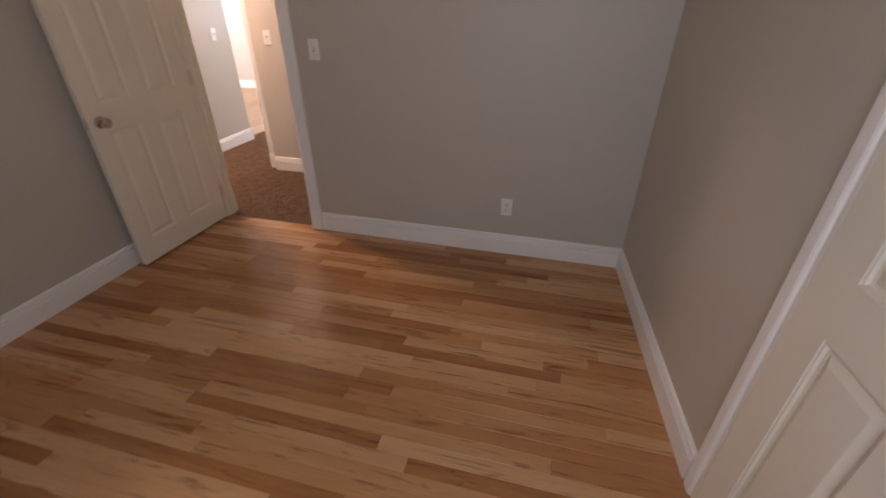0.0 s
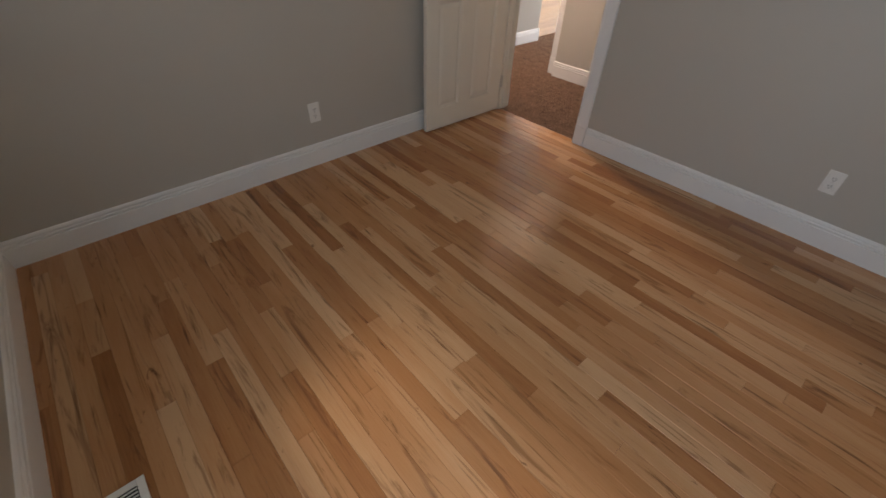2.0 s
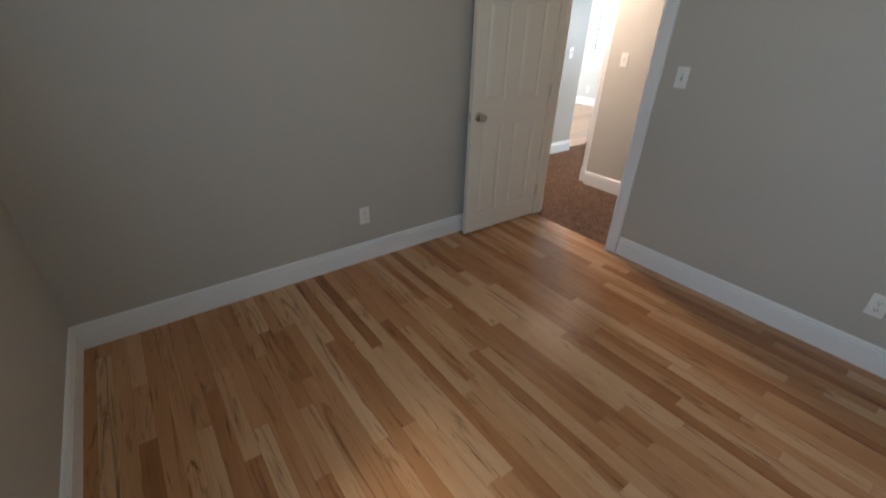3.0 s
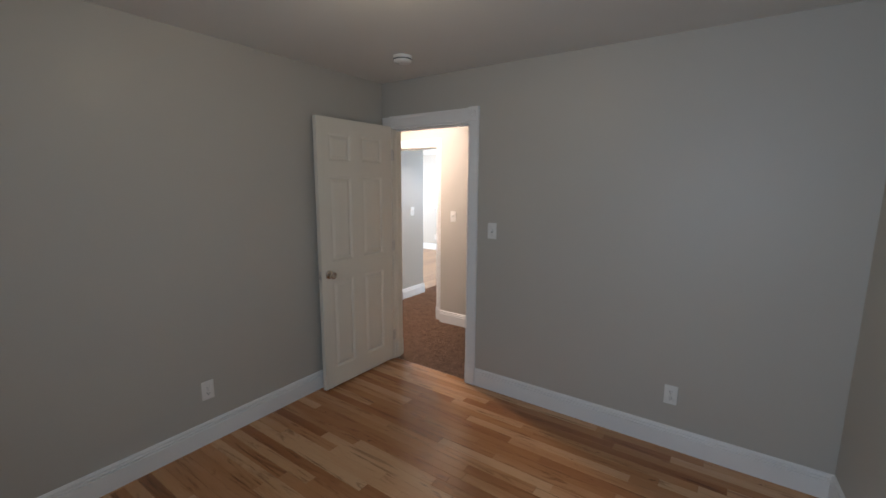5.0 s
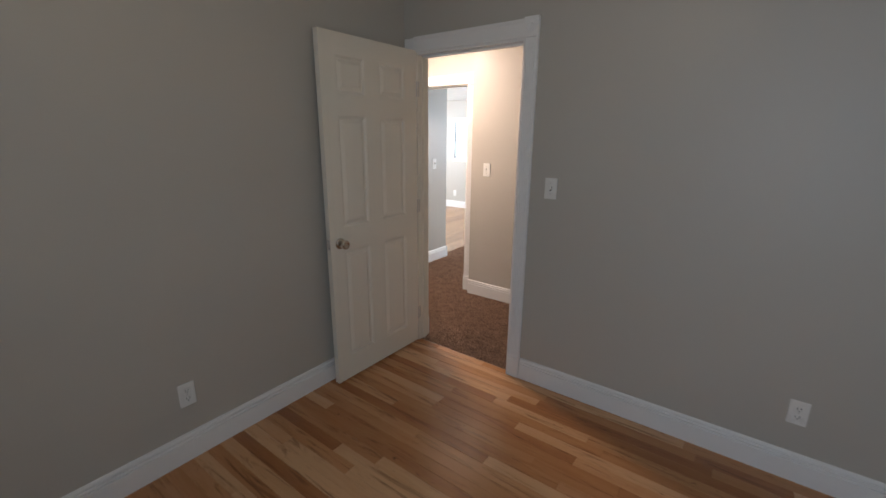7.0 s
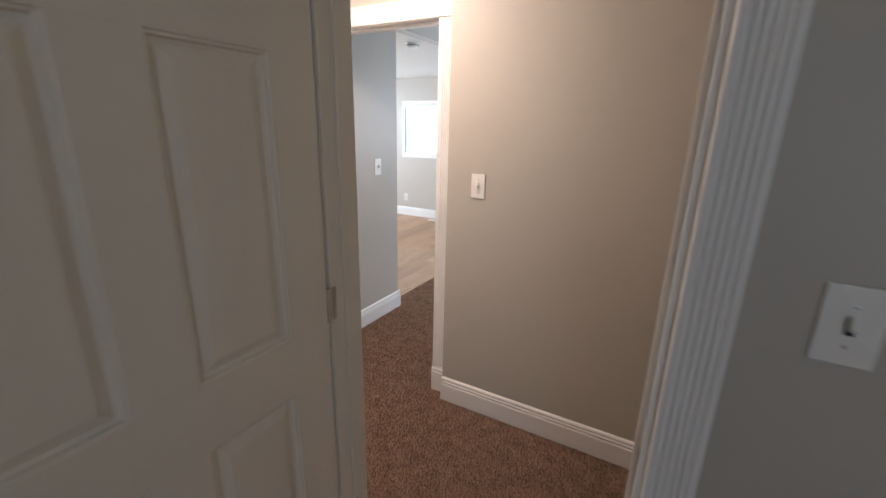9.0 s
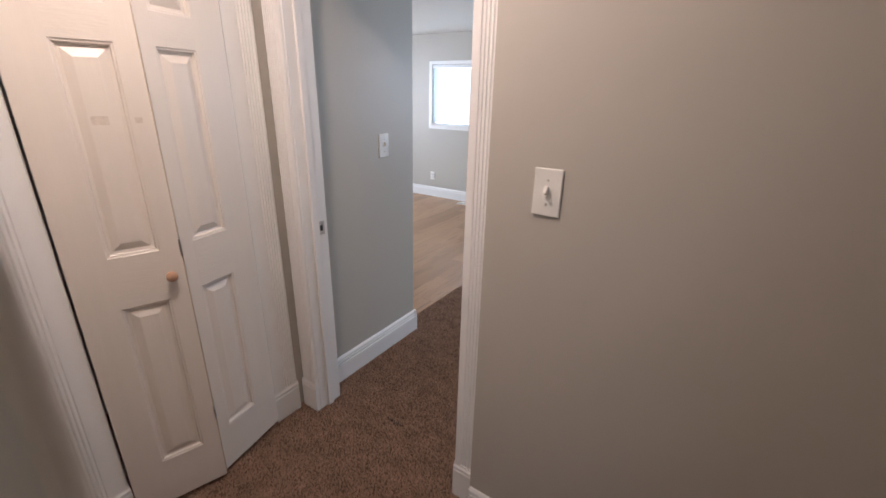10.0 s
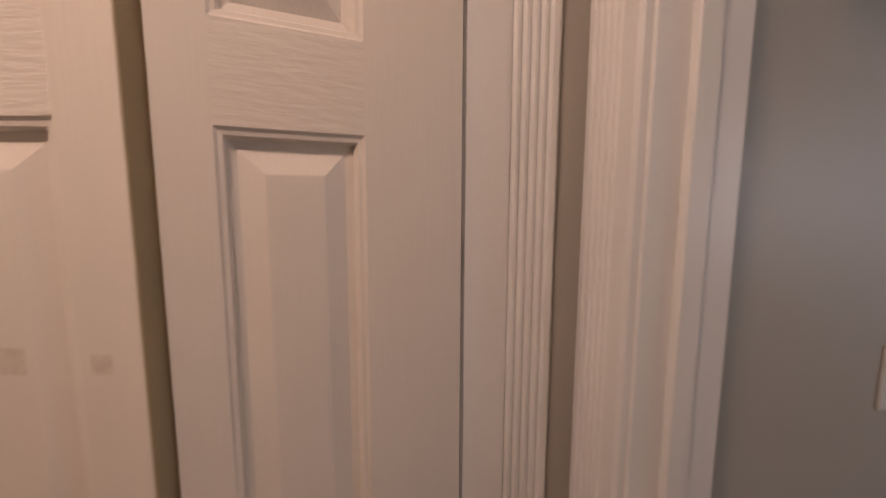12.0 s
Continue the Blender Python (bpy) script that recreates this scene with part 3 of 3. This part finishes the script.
# windows: frame, panes, blinds
def window(name, origin, turn, w, h, label, blind):
    """x along the wall, y into the room, z up; the origin is the lower left corner on the room face."""
    root = empty(name, pose(*origin, 0, 0, turn), label, "window", "", "structure")
    e = 0.022
    for lo, hi in (((0, -0.10, 0), (e, -0.06, h)), ((w - e, -0.10, 0), (w, -0.06, h)), ((e, -0.10, 0), (w - e, -0.06, e)), ((e, -0.10, h - e), (w - e, -0.06, h)), ((w / 2 - 0.018, -0.10, e), (w / 2 + 0.018, -0.06, h - e))):
        part("window_frame", box(lo, hi, 0.003), VINYL, root)
    for x0, x1 in ((e, w / 2 - 0.018), (w / 2 + 0.018, w - e)):
        pane = part("pane", box((x0, -0.078, e), (x1, -0.074, h - e)), GLASS, root)
        pane.visible_shadow = False
    for lo, hi in (((-0.05, 0, -0.045), (w + 0.05, 0.014, 0)), ((-0.05, 0, h), (w + 0.05, 0.014, h + 0.045)), ((-0.05, 0, 0), (0, 0.014, h)), ((w, 0, 0), (w + 0.05, 0.014, h))):
        part("window_trim", box(lo, hi, 0.003), TRIM, root)
    part("window_sill", box((-0.02, -0.05, -0.004), (w + 0.02, 0.03, 0.012), 0.004), TRIM, root)
    if blind:
        bl = empty("window_blind", pose(*origin, 0, 0, turn), "white horizontal slat blind, lowered, with a wand", "blind")
        part("head_rail", box((0.004, -0.038, h - 0.045), (w - 0.004, 0.004, h - 0.004), 0.003), VINYL, bl)
        k = int((h - 0.10) / 0.036)
        slat = extrude([(-0.021, 0.0), (-0.010, 0.0025), (0.0, 0.0032), (0.010, 0.0025), (0.021, 0.0), (0.010, 0.0012), (0.0, 0.0018), (-0.010, 0.0012)], w - 0.004)
        first = part("slat", slat, SLAT, bl, m=pose(0.002, -0.013, 0.075, 55))
        for i in range(1, k):
            c = first.copy()
            scene.collection.objects.link(c)
            c.matrix_basis = pose(0.002, -0.013, 0.075 + i * 0.036, 55)
        for i in range(3):
            part("slat", extrude([(-0.021, 0.0), (0.0, 0.003), (0.021, 0.0), (0.0, 0.0018)], w - 0.03), SLAT, bl, m=pose(0.002, -0.013, 0.038 + i * 0.008, 3))
        part("bottom_rail", box((0.006, -0.030, 0.015), (w - 0.006, 0.004, 0.034), 0.003), VINYL, bl)
        for x in (0.15, w / 2, w - 0.15):
            part("cord", box((x - 0.001, 0.003, 0.03), (x + 0.001, 0.005, h - 0.04)), VINYL, bl)
    return root


window("window_bedroom", (1.75, YB, 0.90), 0, 1.30, 1.10, "white vinyl window in the bedroom", False)
window("window_living", (WX1, FY, WZ0), 180, WX1 - WX0, WZ1 - WZ0, "white vinyl sliding window with blinds", True)
# Side window out of view, added to go with the living room fill lamp.
window("window_side_unseen", (-4.85, 4.0, 0.80), -90, 1.60, 1.20, "unseen white vinyl window, added around the living room fill light", False)
# Unseen; added behind the kitchen daylight lamp.
window("window_kitchen_unseen", (1.10, 3.8, 1.1), 90, 0.80, 0.80, "unseen white vinyl kitchen window, added for daylight", False)
tagged(finish("backdrop", box((-7, 8.0, -2), (3, 8.05, 7)), DAY), "bright overcast daylight outside", "daylight", "", "structure")

# ---------------------------------------------------------------- hall things
FOLD_L, FOLD_R = (-1.010, 0.665), (-1.030, 0.674)
ENDL, ENDR = (-1.093, 0.3905), (-1.093, 0.959)


def bifold_leaf(name, a, b, cols, label):
    m, length = between((*a, 0.02), (*b, 0.02))
    root = empty(name, m, label, "closet door", "bifold doors")
    panel_door(root, length - 0.003, 1.99, 0.030, [cols], [(0.182, 0.786), (0.951, 1.533), (1.622, 1.850)], BIFOLD, RAILGRAIN)
    return root


# both leaves run so that their room face is on the left of the way
right_leaf = bifold_leaf("bifold_door", ENDR, FOLD_R, (0.111, 0.245), "cream raised-panel bifold closet leaf, slightly ajar")
left_leaf = bifold_leaf("bifold_door", FOLD_L, ENDL, (0.054, 0.185), "cream raised-panel bifold closet leaf with a wooden knob")
for ob, a, b in ((right_leaf, ENDR, FOLD_R), (left_leaf, FOLD_L, ENDL)):
    m, length = between((*a, 0.02), (*b, 0.02))
    ob.matrix_basis = m @ pose(0, -0.030, 0)
part("leaf_edge", box((-0.0015, 0.001, 0.0), (0.0, 0.029, 1.99)), EDGE, left_leaf, "yellowed unpainted leaf edge")
part("closet_knob", lathe([(0.0, 0), (0.009, 0), (0.008, 0.010), (0.012, 0.015), (0.0165, 0.022), (0.0165, 0.028), (0.012, 0.034), (0.0, 0.036)], 24), KNOBWOOD, left_leaf, "round bare wooden knob", True, pose(0.040, 0.030, 0.868, -90))
for z in (0.30, 0.95, 1.70):
    hg = part("fold_hinge", box((-0.004, 0.024, z - 0.03), (0.003, 0.031, z + 0.03), 0.001, 1), STEEL, left_leaf, "small steel fold hinge")
part("tape_mark", box((0.102, 0.0262, 1.325), (0.140, 0.0275, 1.348)), SMUDGE, left_leaf, "faint tape residue")
part("tape_mark", box((0.026, 0.0301, 1.328), (0.044, 0.0304, 1.345)), SMUDGE, left_leaf, "faint tape residue")

wall_plate("light_switch", (0.020, HY1, 1.222), 180, "light", "white toggle light switch in the carpeted hall", "switches")
wall_plate("light_switch", (GX, 1.738, 1.192), -90, "light", "white toggle light switch on the grey passage wall", "switches")
dome_lamp((BULB_HALL[0], BULB_HALL[1], H), "lit opal glass ceiling light in the hall")

strike = empty("strike_plate", pose(JX0, 1.222, 0.897), "steel strike plate on the white door jamb", "strike plate", "strike plates")
part("plate", box((0, -0.014, -0.03), (0.0015, 0.018, 0.03), 0.0006, 1), STEEL, strike)
part("latch_hole", box((0.001, -0.006, -0.012), (0.0019, 0.008, 0.012)), SLOT, strike)
strike = empty("strike_plate", pose(0.862, 0.020, 0.905, 0, 0, 180), "steel strike plate on the bedroom door jamb", "strike plate", "strike plates")
part("plate", box((0, -0.016, -0.03), (0.0015, 0.016, 0.03), 0.0006, 1), STEEL, strike)
part("latch_hole", box((0.001, -0.007, -0.012), (0.0019, 0.007, 0.012)), SLOT, strike)

# ---------------------------------------------------------------- living room and kitchen things
wall_plate("power_outlet", (-3.22, FY, 0.306), 180, "outlet", "white duplex outlet under the living room window", "outlets")
smoke_alarm((-1.45, 2.72, LH), "round white smoke alarm on the living room ceiling")
floor_register((-2.50, 5.06, 0.0), 0, 0.33, 0.12, "white metal floor vent by the far wall")
peg = empty("wall_hook", pose(-2.02, FY, 0.985, 90), "small white hook below the window", "hook")
part("hook_base", lathe([(0, 0), (0.018, 0), (0.016, 0.008), (0.009, 0.012), (0.009, 0.03), (0.014, 0.036), (0, 0.04)], 16), PLATE, peg)

tagged(finish("floor_kitchen_step", box((-1.085, 3.72, -0.002), (0.60, 5.185, 0.15), 0.012, 3), CARPET), "dark brown carpeted step up to the kitchen", "step", "", "structure")
cab = empty("kitchen_cabinet", pose(-1.084, 4.12, 0.15), "dark brown wooden kitchen base cabinet", "cabinet")
part("body", box((0.0, 0.0, 0.10), (0.9, 0.58, 0.711), 0.003), CABINET, cab)
part("toe_kick", box((0.01, 0.06, 0.0), (0.89, 0.57, 0.10)), SLOT, cab)
for i in range(2):
    d = part("cabinet_door", box((0.01 + i * 0.445, -0.02, 0.13), (0.445 + i * 0.445, 0.0, 0.69), 0.004), CABINET, cab)
    part("cabinet_panel", box((0.07 + i * 0.445, -0.024, 0.19), (0.385 + i * 0.445, -0.02, 0.63), 0.003), CABINET, d)
    part("handle", box((0.40 + i * 0.08, -0.045, 0.48), (0.412 + i * 0.08, -0.02, 0.60), 0.004), STEEL, d, "brushed steel handle")
tagged(finish("countertop", box((-1.084, 4.075, 0.861), (-0.18, 4.71, 0.90), 0.004), COUNTER), "black laminate countertop on the kitchen cabinet", "countertop")

# ---------------------------------------------------------------- carpet pile
rng = np.random.default_rng(7)


def pile(name, areas, step, low, high, mat, label):
    verts, faces = [], []
    for x0, x1, y0, y1 in areas:
        nx, ny = int((x1 - x0) / step), int((y1 - y0) / step)
        gx, gy = np.meshgrid((np.arange(nx) + 0.5) * step + x0, (np.arange(ny) + 0.5) * step + y0)
        k = gx.size
        p = np.stack([gx.ravel(), gy.ravel(), np.full(k, -0.005)], 1)
        p[:, :2] += rng.uniform(-0.5, 0.5, (k, 2)) * step
        hgt = rng.uniform(low, high, k)
        ang = rng.uniform(0, 2 * math.pi, k)
        lean = rng.normal(0, 0.0045, (k, 2))
        r = rng.uniform(0.0024, 0.0040, k)
        vs = np.empty((k, 6, 3))
        for j in range(3):
            a = ang + j * 2 * math.pi / 3
            off = np.stack([np.cos(a) * r, np.sin(a) * r, np.zeros(k)], 1)
            vs[:, j] = p + off
            vs[:, 3 + j] = p + off * 0.55
            vs[:, 3 + j, :2] += lean
            vs[:, 3 + j, 2] += hgt
        base = sum(len(v) for v in verts)
        verts.append(vs.reshape(-1, 3))
        idx = base + np.arange(k)[:, None] * 6
        for f in ((0, 1, 4, 3), (1, 2, 5, 4), (2, 0, 3, 5)):
            faces.append(idx + np.array(f))
        faces.append(np.concatenate([idx + 3, idx + 4, idx + 5, idx + 5], 1))
    me = bpy.data.meshes.new(name)
    quads = [f for f in np.concatenate([f for i, f in enumerate(faces) if i % 4 != 3]).tolist()]
    tris = [f[:3] for f in np.concatenate([f for i, f in enumerate(faces) if i % 4 == 3]).tolist()]
    me.from_pydata(np.concatenate(verts).tolist(), [], quads + tris)
    me.materials.append(mat)
    ob = new(name, me)
    ob.parent = carpet
    return tagged(ob, label, "", "", "stuff")


pile("carpet_pile", [(-1.11, 0.95, 0.03, 1.07), (-1.10, -0.16, 1.07, 1.30), (-1.19, -0.1, 1.30, 2.1), (-1.19, 0.2, 2.1, 3.64), (-1.09, -0.2, 3.64, 3.72)], 0.0072, 0.006, 0.012, CARPET, "twisted brown carpet pile")
pile("carpet_mark", [(-0.710, -0.622, 1.271, 1.279), (-0.665, -0.630, 1.262, 1.270)], 0.006, 0.010, 0.0145, SLOT, "dark matted mark in the carpet")

# ---------------------------------------------------------------- floor boards, last
rnd = random.Random(11)


def board(x0, x1, y0, y1, z, gap=0.0003):
    """One floor board with eased long edges; its top at z."""
    e, d = 0.0007, 0.014
    X0, X1, Y0, Y1 = x0 + gap, x1 - gap, y0 + gap, y1 - gap
    vs = [(X0, Y0, z - d), (X1, Y0, z - d), (X1, Y1, z - d), (X0, Y1, z - d),
          (X0, Y0, z - e), (X1, Y0, z - e), (X1, Y1, z - e), (X0, Y1, z - e),
          (X0 + e, Y0 + e, z), (X1 - e, Y0 + e, z), (X1 - e, Y1 - e, z), (X0 + e, Y1 - e, z)]
    fs = [(8, 9, 10, 11)]
    for a in (0, 4):
        for i in range(4):
            j = (i + 1) % 4
            fs.append((a + i, a + j, a + 4 + j, a + 4 + i))
    return vs, fs


W = 0.0635
y = YB
while y < 0.0:
    top = min(y + W, 0.02) if y + W > -0.03 else y + W
    end = rx(min(0, y)) + 0.03
    x = -0.02 - rnd.uniform(0, 0.7)
    while x < end:
        length = rnd.choice((0.38, 0.55, 0.75, 0.95, 1.2, 1.5)) * rnd.uniform(0.9, 1.1)
        x1 = min(x + length, end)
        if end - x1 < 0.2:
            x1 = end
        if x1 > 0.0:
            vs, fs = board(max(x, -0.02), x1, y, top, rnd.uniform(-0.0003, 0.0002))
            me = bpy.data.meshes.new("plank")
            me.from_pydata(vs, [], fs)
            me.materials.append(PLANK)
            ob = new("plank", me)
            ob.parent = floor_bed
        x = x1
    y = top

x = -1.20
while x > -4.85:
    y = 1.25 - rnd.uniform(0, 0.8)
    while y < FY:
        y1 = min(y + rnd.uniform(0.7, 1.3), FY)
        vs, fs = board(x - 0.125, x, max(y, 1.2), y1, 0.0)
        me = bpy.data.meshes.new("plank")
        me.from_pydata(vs, [], fs)
        me.materials.append(LIVING)
        ob = new("plank", me)
        ob.parent = floor_liv
        y = y1
    x -= 0.125
